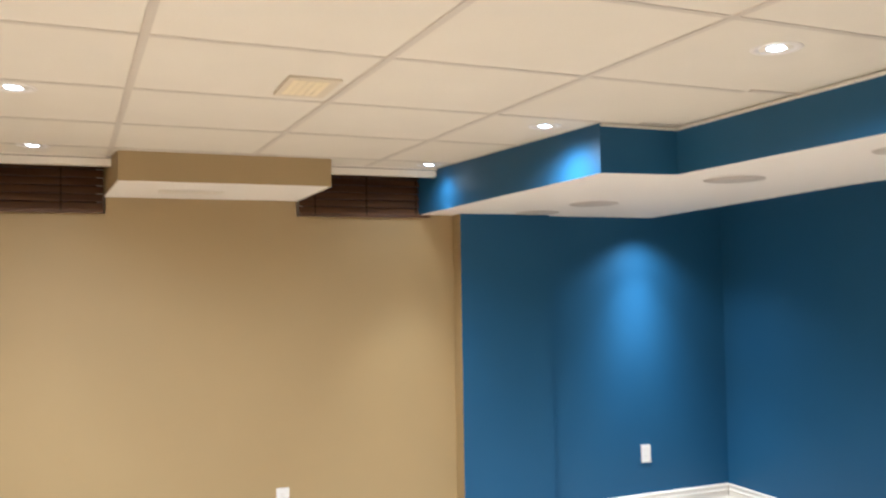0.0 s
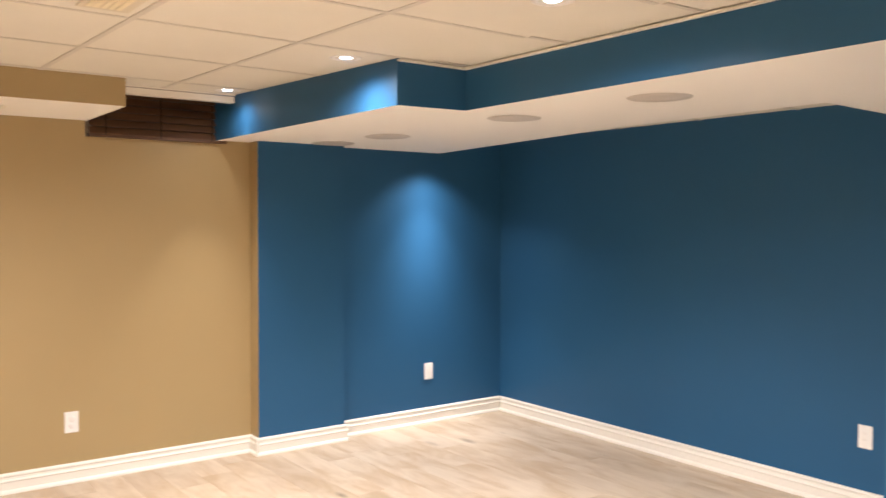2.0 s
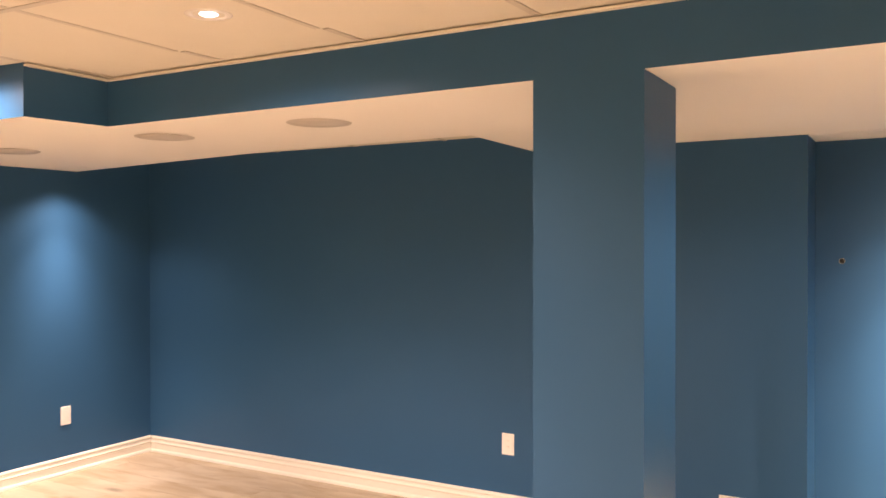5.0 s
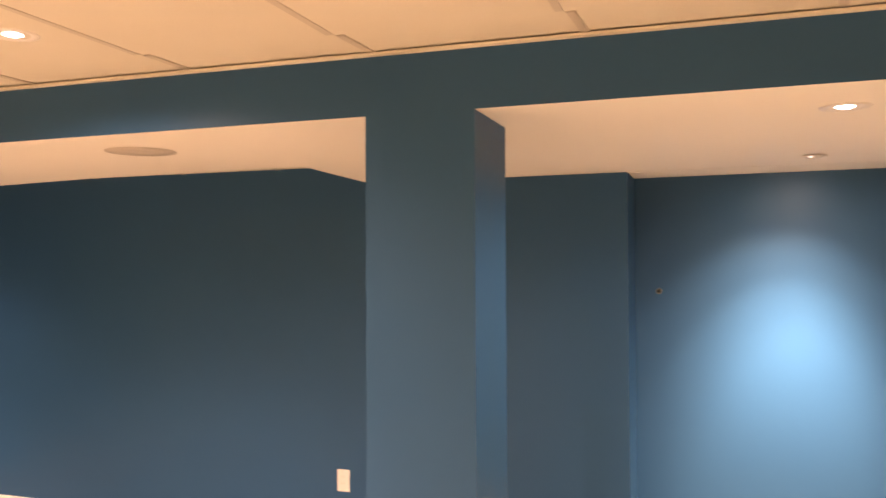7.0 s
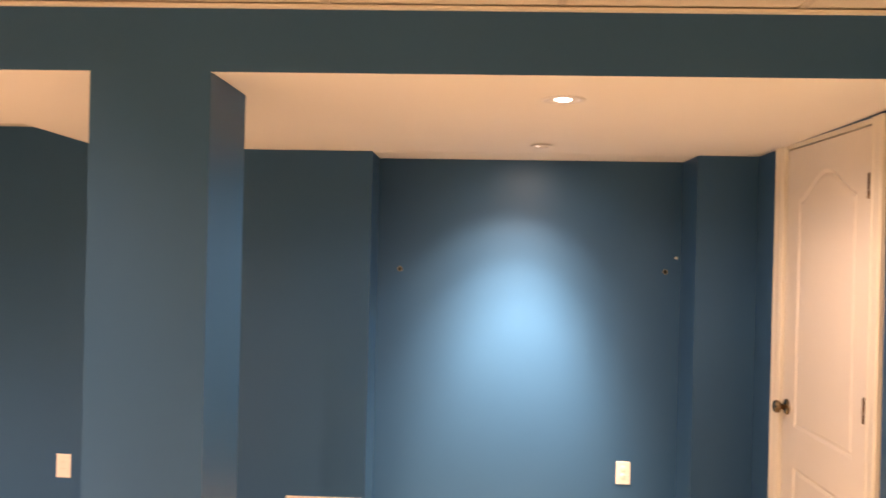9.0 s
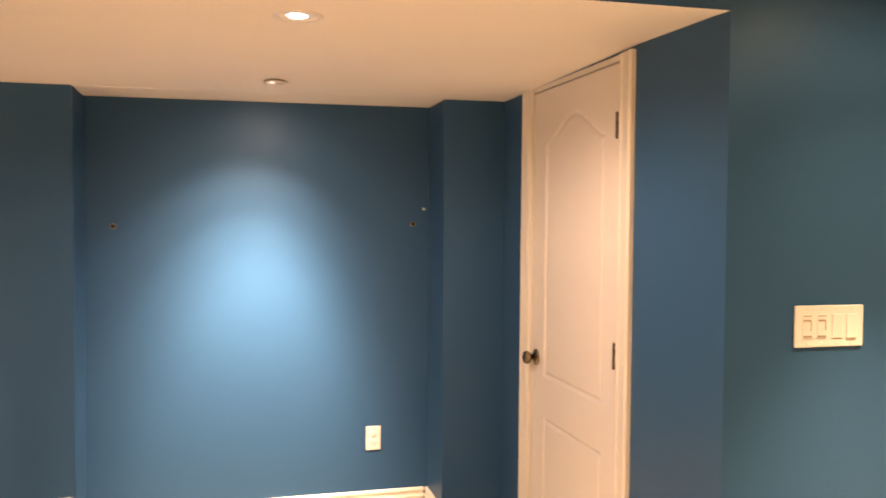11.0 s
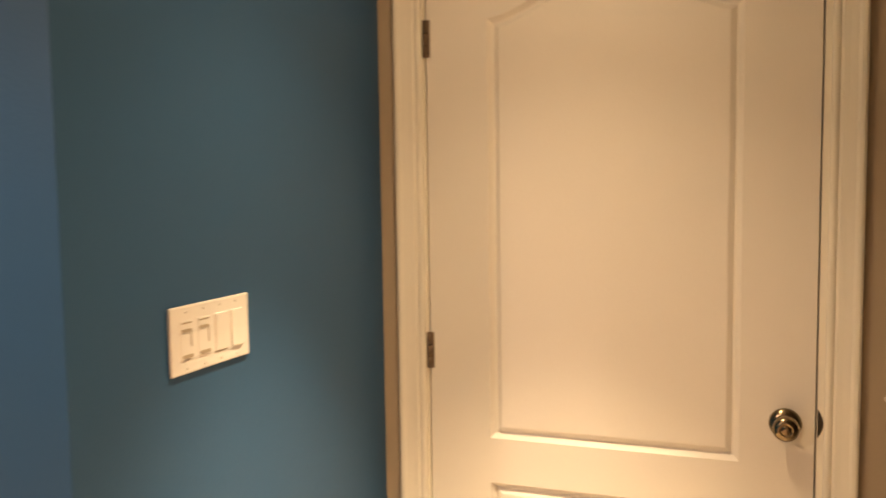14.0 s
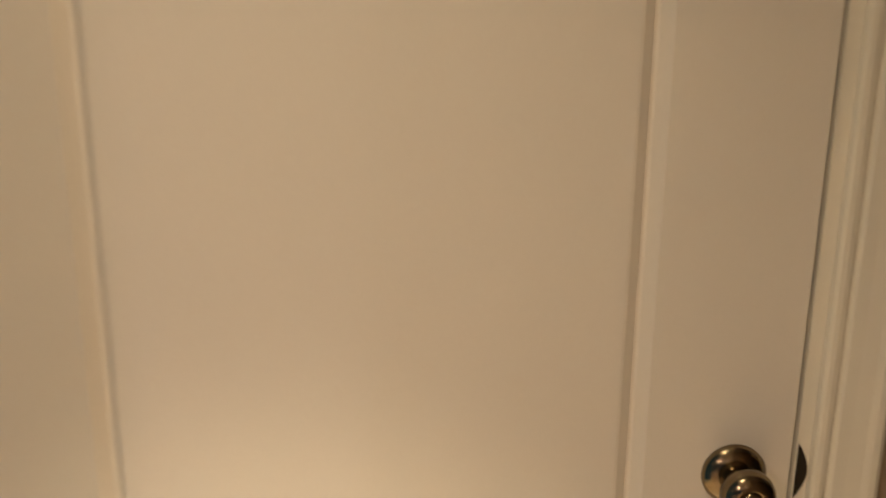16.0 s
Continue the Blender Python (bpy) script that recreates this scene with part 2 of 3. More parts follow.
# ---------------------------------------------------------------- the plan
XW, XR, XP = -7.20, -7.165, -7.085      # tan wall, recess wall, pilaster face
YN, YA = 1.71, 2.0                    # north wall, alcove wall
XB = -1.05                            # wall of the bay with the first door
YS = -4.7                             # south wall, behind the walk
HI = 2.46                             # joists above everything

# walls
structure("wall_north", boxes((XW - 0.12, -2.889, YN, 2.14, 0, HI)), BLUE, "dark blue painted drywall behind the bulkhead", "wall")
structure("wall_alcove", boxes((-2.889, -1.336, YA, 2.14, 0, HI)), BLUE, "dark blue painted alcove wall in a light pool", "wall")
structure("wall_chase", boxes((-1.336, XB, YN, 2.14, 0, HI)), BLUE, "dark blue boxed-in corner chase", "wall")
structure("wall_recess", boxes((XW - 0.12, XR, 0.3, YN, 0, HI)), BLUE, "dark blue painted wall of the corner recess", "wall")
D1A, D1B, D1T = 0.545, 1.335, 1.945
XC = -1.012                           # corner of the bay and the switch wall
bm = boxes((XB, -0.93, D1B + 0.02, 2.14, 0, HI), (XB, -0.93, D1A - 0.02, D1B + 0.02, D1T + 0.02, HI))
add_prism(bm, [(XC, 0.0), (-0.93, 0.12), (-0.93, D1A - 0.02), (XB, D1A - 0.02), (XB, D1A - 0.11)], 0, HI)
structure("wall_bay", bm, BLUE,
          "dark blue painted side wall of the bay", "wall")
YE = -0.0265                          # the switch wall meets the stair wall here
bm = bmesh.new()
add_prism(bm, [(XC, 0.0), (0.0, YE), (0.0, 0.12), (XC, 0.12)], 0, HI)
structure("wall_switch", bm, BLUE, "dark blue painted wall carrying the switches", "wall")
D2A, D2B, D2T = -1.027, -0.148, 1.978
structure("wall_east", boxes((0.0, 0.12, D2B + 0.02, 0.12, 0, HI), (0.0, 0.12, YS, D2A - 0.02, 0, HI), (0.0, 0.12, D2A - 0.02, D2B + 0.02, D2T + 0.02, HI)), STAIR,
          "beige painted stair wall beside the door", "wall")
structure("wall_south", boxes((XW - 0.12, 0.12, YS - 0.12, YS, 0, HI)), TAN, "plain tan painted wall behind the walk", "wall")
SILL = 1.903
structure("wall_west", boxes((XW - 0.12, XW, YS, -0.3, 0, SILL), (XW - 0.12, XW, -2.26, -1.26, SILL, HI), (XW - 0.12, XW, YS, -4.0, SILL, HI), (XW - 0.12, XW, -0.45, -0.3, SILL, HI)), TAN,
          "tan painted drywall under two high windows", "wall")
structure("closet_backing", boxes((-0.4, -0.37, 0.13, 2.14, 0, HI), (0.6, 0.63, -1.3, 0.1, 0, HI)), TAN, "plain walls closing the rooms behind the doors", "wall")

XS, YO = -1.0, -1.058
structure("wall_stair", boxes((XS, XS + 0.12, YS, YO, 0, HI)), STAIR, "beige painted stair wall ending at the cased opening", "wall")
# pilaster: blue face, tan return
bm = bmesh.new()
add_box(bm, XW - 0.12, XP, -0.3, 0.3, 0, 1.95)
for f in bm.faces:
    f.material_index = 1 if f.normal.y < -0.5 else 0
structure("pilaster", bm, [BLUE, TAN], "wall pilaster with blue face and tan return", "pilaster")

# square pillar under the bulkhead
bm = bmesh.new()
for f in add_prism(bm, [(-3.475, 0.0), (-3.128, 0.0), (-3.128, 0.348), (-3.475, 0.348)], 0, SOFF):
    for v in f.verts:
        if v.co.z > 1:
            v.co.z = SOFF - 0.004 + 0.016 * (v.co.x + 5.432) / (XC + 5.432)
structure("pillar", bm, BLUE, "square dark blue drywall pillar under the bulkhead", "pillar")

# bulkhead front
YB = -0.385
YBW = -0.53
WZ = 1.918
bm = bmesh.new()
fs = add_prism(bm, [(XW, YBW), (-5.432, YB), (-5.432, 0.0), (XC, 0.0), (XC, 0.05), (-5.482, 0.05), (-5.482, YB + 0.05), (XW, YBW + 0.05)],
          [WZ, SOFF - 0.010, SOFF - 0.004, SOFF + 0.012, SOFF + 0.012, SOFF - 0.004, SOFF - 0.010, WZ], HI)
fs[0].material_index = 1
structure("bulkhead", bm, [BLUE, SOFFIT], "dark blue painted drywall bulkhead with a stepped corner", "bulkhead")

# soffit under the bulkhead, with the open slot along the north wall
SW = SOFF + 0.002


def soffit(name, plan, lows):
    bm = bmesh.new()
    add_prism(bm, plan, lows, 2.02)
    structure(name, bm, SOFFIT, "smooth white painted soffit of the bulkhead", "ceiling")


soffit("ceiling_soffit_1", [(XW, YBW + 0.05), (-5.482, YB + 0.05), (-5.482, 1.11), (XW, 1.13)], [WZ + 0.004, SW - 0.006, SW - 0.006, WZ + 0.004])
soffit("ceiling_soffit_2", [(-5.482, 0.05), (-4.225, 0.05), (-4.225, 1.095), (-5.482, 1.11)], [SW - 0.006, SW, SW, SW - 0.006])
soffit("ceiling_soffit_3", [(-4.225, 0.05), (XC, 0.05), (XB, D1A - 0.11), (XB, YN), (-4.225, YN)], [SW, SW + 0.011, SW + 0.005, SW - 0.010, SW - 0.023])
soffit("ceiling_soffit_4", [(-2.889, YN), (-1.336, YN), (-1.336, YA), (-2.889, YA)], [SW - 0.020, SW - 0.0115, SW - 0.013, SW - 0.0215])
bm = boxes((XW, -4.20, 1.02, YN, 2.041, 2.055))
for k in range(5):
    add_box(bm, -4.775 - 0.61 * k, -4.755 - 0.61 * k, 1.10, YN, 2.037, 2.046, mat=1)
structure("ceiling_slot", bm, [TILE, GRID], "narrow strip of ceiling tiles above the soffit slot", "ceiling")
structure("ceiling_joists", boxes((XW - 0.6, 0.7, YS - 0.12, 2.14, HI, HI + 0.1)), SOFFIT, "plain closed deck above the dropped ceiling", "ceiling")

# drop ceiling: recessed tiles between proud bars
CX, CY = -6.93, 0.0
bm = bmesh.new()
add_box(bm, CX, 0.0, YS, CY, CEIL + 0.004, CEIL + 0.02)
# the grid sits a little askew to the walls
SKEW_X, SKEW_Y = -0.018, 0.029
xs = [-0.23, -0.88, -1.53, -2.175, -2.822, -3.471, -4.122, -4.768, -5.405, -6.045, -6.685]
ys = [-0.862 - 0.661 * k for k in range(6)]


def bar(x0, y0, x1, y1, dx, dy, z0):
    add_prism(bm, [(x0 - dx, y0 - dy), (x1 - dx, y1 - dy), (x1 + dx, y1 + dy), (x0 + dx, y0 + dy)], z0, CEIL + 0.010, mat=1)


for x in xs:
    bar(x + SKEW_X * (YS + 0.862), YS, x + SKEW_X * 0.637, -0.225, 0.011, 0.0, CEIL + 0.002)
    bar(x + 0.016, -0.215, x + 0.022, -0.004, 0.012, 0.0, CEIL)
for y in ys:
    if y > YS + 0.1:
        bar(CX, y + SKEW_Y * (CX + 4.77), 0.0, y + SKEW_Y * 4.77, 0.0, 0.012, CEIL + 0.001)
structure("ceiling", bm, [TILE, GRID], "white suspended ceiling tiles in a beige metal grid", "ceiling")
bm = bmesh.new()
add_box(bm, -5.43, XC, -0.024, -0.001, CEIL - 0.010, CEIL - 0.002)
add_prism(bm, [(XC, -0.024), (-0.001, YE - 0.024), (-0.001, YE - 0.001), (XC, -0.001)], CEIL - 0.010, CEIL - 0.002)
add_box(bm, -5.430, -5.407, YB, -0.024, CEIL - 0.010, CEIL - 0.002)
structure("trim_wall_angle", bm, TRIM, "white metal wall angle edging the dropped ceiling", "trim")
structure("trim_ceiling_edge_1", boxes((CX - 0.005, CX + 0.004, -1.19, -0.49, CEIL - 0.004, CEIL + 0.03), (CX - 0.060, CX - 0.0055, -1.19, -0.49, CEIL - 0.042, CEIL - 0.007)), TRIM, "white stepped edge trim before the window slot", "trim")
structure("trim_ceiling_edge_2", boxes((CX - 0.005, CX + 0.004, YS, -2.22, CEIL - 0.004, CEIL + 0.03), (CX - 0.060, CX - 0.0055, YS, -2.22, CEIL - 0.042, CEIL - 0.007)), TRIM, "white stepped edge trim before the far window slot", "trim")

# boxed duct between the windows
bm = bmesh.new()
fs = add_prism(bm, [(-6.72, -2.21), (-6.72, -1.18), (XW, -1.25), (XW, -2.27)], [2.022, 2.022, 1.988, 1.988], HI)
bm.normal_update()
fs[0].material_index = 1
structure("duct_box", bm, [TAN, SOFFIT], "tan boxed-in duct with white underside between windows", "bulkhead")


# ---------------------------------------------------------------- baseboards and casings
BASE = [(0.0, 0.0), (0.024, 0.0), (0.024, 0.007), (0.021, 0.015), (0.0135, 0.022), (0.0130, 0.060), (0.0165, 0.0645), (0.0165, 0.069), (0.0105, 0.076), (0.0085, 0.087), (0.0130, 0.0925), (0.0130, 0.099), (0.008, 0.107), (0.0, 0.109)]


def add_run(bm, profile, p, q, side, along_z=False):
    """Sweeps (depth, height) pairs from p to q in plan; side: the way the depth points."""
    ends = [[bm.verts.new((e[0] + side[0] * d, e[1] + side[1] * d, h)) for d, h in profile] for e in (p, q)]
    n = len(profile)
    for i in range(n):
        j = (i + 1) % n
        bm.faces.new((ends[0][i], ends[0][j], ends[1][j], ends[1][i]))
    bm.faces.new(ends[0][::-1])
    bm.faces.new(ends[1])


def baseboard(p, q, side):
    bm = bmesh.new()
    add_run(bm, BASE, p, q, side)
    structure("baseboard", bm, TRIM, "white moulded baseboard with stepped profile", "baseboard")


g = 0.0005
baseboard((XW + g, YS), (XW + g, -0.3 - g), (1, 0))
baseboard((XW + 0.02, -0.3 - g), (XP + 0.02, -0.3 - g), (0, -1))
baseboard((XP + g, -0.3 - 0.02), (XP + g, 0.3 + 0.02), (1, 0))
baseboard((XR + g, 0.3), (XR + g, YN), (1, 0))
baseboard((XR + 0.02, YN - g), (-2.889, YN - g), (0, -1))
baseboard((-2.869, YA - g), (-1.356, YA - g), (0, -1))
baseboard((-2.889 + g, YN), (-2.889 + g, YA), (1, 0))
baseboard((-1.336 - g, YN - 0.02), (-1.336 - g, YA), (-1, 0))
baseboard((-1.336, YN - g), (XB - 0.02, YN - g), (0, -1))
baseboard((XB - g, D1B + 0.10), (XB - g, YN), (-1, 0))
baseboard((XC - g, -0.02), (XB - g, D1A - 0.105), (-1, 0))
baseboard((XC, -g), (-0.02, YE - g), (0, -1))
baseboard((-g, YS), (-g, D2A - 0.1), (-1, 0))
baseboard((-3.475, -g), (-3.128, -g), (0, -1))
baseboard((-3.128 + g, -0.02), (-3.128 + g, 0.348), (1, 0))
baseboard((-3.475 - g, -0.02), (-3.475 - g, 0.348), (-1, 0))


# ---------------------------------------------------------------- doors
def outline(y0, y1, z0, z1, rise, n=14):
    """A panel's outline; rise: the height of the arch above its shoulders."""
    pts = [(y0, z0), (y1, z0), (y1, z1)]
    if rise:
        for i in range(1, n):
            u = i / n
            pts.append((y1 + (y0 - y1) * u, z1 + rise * (0.5 - 0.5 * math.cos(2 * math.pi * u)) ** 0.8))
    pts.append((y0, z1))
    return pts


def inset(pts, d):
    cy, n, out = sum(p[0] for p in pts) / len(pts), len(pts), []
    for i in range(n):
        a, b, c = Vector(pts[i - 1]), Vector(pts[i]), Vector(pts[(i + 1) % n])
        e, f = (b - a).normalized(), (c - b).normalized()
        n1, n2 = Vector((-e.y, e.x)), Vector((-f.y, f.x))
        m = (n1 + n2)
        m = m / max(0.3, m.length_squared) * 2 if m.length > 1e-6 else n1
        out.append((b.x + m.x * d, b.y + m.y * d))
    return out


def door_slab(w, h, panels, relief=1.0):
    """A moulded panel door in its own plane: y across, z up, front towards -x."""
    bm = bmesh.new()
    T = 0.035
    add_box(bm, 0.016, T, 0.0, w, 0.0, h)
    loops = [[(0, 0), (w, 0), (w, h), (0, h)]]
    rings = []
    for y0, y1, z0, z1, rise in panels:
        o = outline(y0, y1, z0, z1, rise)
        steps = [(0.0, 0.0), (0.0015, 0.001), (0.011, 0.0095), (0.0135, 0.0105), (0.0165, 0.0105), (0.0175, 0.0085), (0.027, 0.0030), (0.030, 0.0025)]
        rings.append([[bm.verts.new((dx * relief, y, z)) for y, z in (inset(o, d) if d else o)] for d, dx in steps])
    rim = [bm.verts.new((0.0, y, z)) for y, z in loops[0]]
    back = [bm.verts.new((0.016, y, z)) for y, z in loops[0]]
    edges = [bm.edges.new((rim[i], rim[(i + 1) % 4])) for i in range(4)]
    for r in rings:
        k = len(r[0])
        edges += [bm.edges.new((r[0][i], r[0][(i + 1) % k])) for i in range(k)]
        for a, b in zip(r, r[1:]):
            for i in range(k):
                j = (i + 1) % k
                bm.faces.new((a[i], a[j], b[j], b[i]))
        bm.faces.new(r[-1])
    bmesh.ops.triangle_fill(bm, edges=edges, use_beauty=True, use_dissolve=False)
    for i in range(4):
        bm.faces.new((rim[i], rim[(i + 1) % 4], back[(i + 1) % 4], back[i]))
    return bm


def door_knob(parent, m):
    """Round knob on a domed rose, with a privacy button; the pose's z axis points out of the door."""
    bm = bmesh.new()
    add_lathe(bm, [(0.0, 0.0), (0.0335, 0.0), (0.0335, 0.003), (0.0315, 0.007), (0.025, 0.0115), (0.017, 0.014), (0.0, 0.014)], m, 36)
    part("rose", bm, NICKEL, parent, "domed satin nickel rose")
    bm = bmesh.new()
    add_lathe(bm, [(0.0, 0.013), (0.012, 0.013), (0.0115, 0.021), (0.015, 0.026), (0.022, 0.031), (0.0262, 0.037), (0.0272, 0.043), (0.0262, 0.049), (0.0225, 0.0545), (0.0165, 0.0575),
                   (0.0128, 0.0582), (0.0118, 0.0576), (0.0, 0.0574)], m, 36)
    knob = part("knob", bm, NICKEL, parent, "round satin nickel door knob")
    bm = bmesh.new()
    add_lathe(bm, [(0.0, 0.0570), (0.0105, 0.0570), (0.0102, 0.0584), (0.0085, 0.0592), (0.0, 0.0596)], m, 24)
    part("privacy_button", bm, NICKEL, knob)


def hinge(parent, x, y, z, w=0.018, h=0.088):
    bm = bmesh.new()
    add_box(bm, x - 0.003, x + 0.004, y - w / 2, y + w / 2, z - h / 2, z + h / 2)
    top = part("hinge", bm, HINGE, parent, "brushed steel butt hinge")
    bm = bmesh.new()
    for k in range(3):
        add_lathe(bm, [(0.0, 0.0), (0.006, 0.0), (0.006, h / 3 - 0.003), (0.0, h / 3 - 0.003)], pose(x - 0.006, y, z - h / 2 + k * h / 3), 12)
    part("knuckle", bm, HINGE, top)


CAS = [(0.0, 0.0), (0.009, 0.0), (0.0125, 0.003), (0.0135, 0.009), (0.0125, 0.015), (0.0095, 0.019), (0.0095, 0.021), (0.0135, 0.025), (0.0145, 0.040), (0.0170, 0.058), (0.0195, 0.066), (0.0200, 0.074), (0.0175, 0.080), (0.0135, 0.082), (0.0, 0.082)]


def casing_leg(parent, x, y, way, z0, z1, width=0.082, depth=1.0):
    """Moulded casing from the opening's edge y outwards (way +1 or -1)."""
    bm = bmesh.new()
    k = width / 0.082
    lo = [bm.verts.new((x - d * depth, y + way * w * k, z0)) for d, w in CAS]
    hi = [bm.verts.new((x - d * depth, y + way * w * k, z1)) for d, w in CAS]
    n = len(CAS)
    for i in range(n):
        j = (i + 1) % n
        bm.faces.new((lo[i], lo[j], hi[j], hi[i]))
    bm.faces.new(lo), bm.faces.new(hi)
    part("casing", bm, TRIM, parent, "white moulded door casing")


def casing_head(parent, x, y0, y1, z, width=0.082):
    bm = bmesh.new()
    k = width / 0.082
    a = [bm.verts.new((x - d, y0, z + w * k)) for d, w in CAS]
    b = [bm.verts.new((x - d, y1, z + w * k)) for d, w in CAS]
    n = len(CAS)
    for i in range(n):
        j = (i + 1) % n
        bm.faces.new((a[i], a[j], b[j], b[i]))
    bm.faces.new(a), bm.faces.new(b)
    part("casing_head", bm, TRIM, parent)


def build_door(name, label, x, y0, y1, top, panels, knob_y, knob_z, hinge_y, hinge_zs, hinge_w=0.018, relief=1.3):
    root = tagged(new(name), label, "door", kind="structure")
    root.empty_display_size = 0.05
    root.location = (x, y0, 0)
    gap = 0.004
    slab = part("slab", door_slab(y1 - y0 - 2 * gap, top - 0.0155, panels, relief), DOOR, root, "white moulded two-panel door with arched top")
    slab.location = (0.002, gap, 0.010)
    bm = bmesh.new()
    add_box(bm, 0.0, 0.115, -0.0195, 0.0, 0, top + 0.0195)
    add_box(bm, 0.0, 0.115, y1 - y0, y1 - y0 + 0.0195, 0, top + 0.0195)
    add_box(bm, 0.0, 0.115, 0.0, y1 - y0, top + 0.001, top + 0.0195)
    add_box(bm, 0.044, 0.062, 0.0, 0.012, 0, top)
    add_box(bm, 0.044, 0.062, y1 - y0 - 0.012, y1 - y0, 0, top)
    add_box(bm, 0.044, 0.062, 0.0, y1 - y0, top - 0.011, top)
    part("jamb", bm, TRIM, root)
    door_knob(root, pose(0.002, knob_y - y0, knob_z, 0, -90, 0))
    for z in hinge_zs:
        hinge(root, 0.002, hinge_y - y0, z, hinge_w)
    return root


door1 = build_door("door_1", "white arched two-panel closet door, closed, in the bay", XB, D1A, D1B, D1T,
                   [(0.115, 0.655, 0.775, 1.715, 0.105), (0.115, 0.655, 0.20, 0.615, 0.0)], D1B - 0.055, 0.855, D1A + 0.018, (1.737, 0.975, 0.25), 0.034, 0.6)
casing_leg(door1, -g, -0.006, -1, 0, SOFF - 0.006, 0.092)
casing_leg(door1, -g, D1B - D1A + 0.006, 1, 0, SOFF - 0.006, 0.092)
door2 = build_door("door_2", "white arched two-panel door, closed, beside the stairs", 0.0, D2A, D2B, D2T,
                   [(0.151, 0.720, 0.765, 1.765, 0.095), (0.151, 0.720, 0.20, 0.655, 0.0)], D2A + 0.062, 0.869, D2B - 0.004, (1.738, 0.984, 0.25))
casing_leg(door2, -g, -0.014, -1, 0, D2T + 0.088, 0.067)
casing_leg(door2, -g, D2B - D2A + 0.006, 1, 0, D2T + 0.088, 0.070)
casing_head(door2, -g, -0.006, D2B - D2A + 0.006, D2T + 0.006)
bm = bmesh.new()
arc = [(-0.001 - 0.012 * math.sin(math.pi * k / 10), 0.842 + 0.064 * k / 10) for k in range(11)]
fr, bk = [bm.verts.new((-0.0015, y, z)) for y, z in arc], [bm.verts.new((0.004, y, z)) for y, z in arc]
bm.faces.new(fr), bm.faces.new(bk[::-1])
for k in range(10):
    bm.faces.new((fr[k], fr[k + 1], bk[k + 1], bk[k]))
part("strike_plate", bm, BRONZE, door2, "dark strike plate lip")

# cased end of the stair wall
end = tagged(new("trim_opening"), "white moulded casing on the wall end at the stairs", "trim", kind="structure")
end.location = (XS, YO, 0)
part("jamb_board", boxes((-0.002, 0.122, 0.0005, 0.014, 0, CEIL - 0.004)), TRIM, end)
casing_leg(end, -g, 0.006, -1, 0, CEIL - 0.004, 0.088)
# block over the casing in the corner
structure("trim_corner_block", boxes((-0.045, -0.0005, -0.088, YE - 0.0005, 1.862, CEIL - 0.012), bevel=0.003), STAIR, "beige painted box in the corner above the casing", "trim")


# ---------------------------------------------------------------- plates
def facing(p, way):
    """A pose on a wall: z out of the wall along way, y up."""
    z = Vector(way)
    y = Vector((0, 0, 1))
    x = y.cross(z)
    return Matrix(((x.x, y.x, z.x, p[0]), (x.y, y.y, z.y, p[1]), (x.z, y.z, z.z, p[2]), (0, 0, 0, 1)))


def flat_box(x0, x1, y0, y1, z0, z1, bevel=0.0):
    return boxes((x0, x1, y0, y1, z0, z1), bevel=bevel)


def outlet(p, way, label, style):
    ob = thing("wall_outlet", label, "outlet", facing(p, way), "wall outlets")
    part("cover_plate", flat_box(-0.036, 0.036, -0.058, 0.058, 0.0005, 0.006, bevel=0.0025), PLATE, ob)
    if style == "duplex":
        for s in (-1, 1):
            bm = bmesh.new()
            add_lathe(bm, [(0.0, 0.0055), (0.0165, 0.0055), (0.0165, 0.0075), (0.0155, 0.008), (0.0, 0.008)], pose(0, s * 0.0195, 0), 20)
            face = part("socket", bm, PLATE, ob)
            c = s * 0.0195
            for x0, x1, y0, y1 in ((-0.0075, -0.0055, c - 0.001, c + 0.007), (0.0055, 0.0075, c - 0.001, c + 0.007), (-0.002, 0.002, c - 0.010, c - 0.006)):
                part("slot", flat_box(x0, x1, y0, y1, 0.007, 0.0083), SHADE_GREY, face)
    else:
        insert = part("insert", flat_box(-0.0165, 0.0165, -0.033, 0.033, 0.005, 0.0075, bevel=0.001), PLATE, ob)
        for s in (-1, 1):
            for x0 in (-0.006, 0.0045):
                part("slot", flat_box(x0, x0 + 0.0015, s * 0.016, s * 0.016 + 0.007, 0.0072, 0.0079), SHADE_GREY, insert)
    for yy in (0.0, ) if style == "duplex" else (-0.048, 0.048):
        bm = bmesh.new()
        add_lathe(bm, [(0.0, 0.0055), (0.003, 0.0055), (0.003, 0.0068), (0.0, 0.007)], pose(0, yy, 0), 10)
        part("screw", bm, RING, ob)


outlet((XW, -1.35, 0.335), (1, 0, 0), "white duplex outlet low on the tan wall", "duplex")
outlet((XR, 1.036, 0.369), (1, 0, 0), "white outlet low on the blue recess wall", "decora")
outlet((-4.377, YN, 0.380), (0, -1, 0), "white outlet low on the blue wall near the pillar", "decora")
outlet((-1.604, YA, 0.364), (0, -1, 0), "white outlet low on the alcove wall", "duplex")

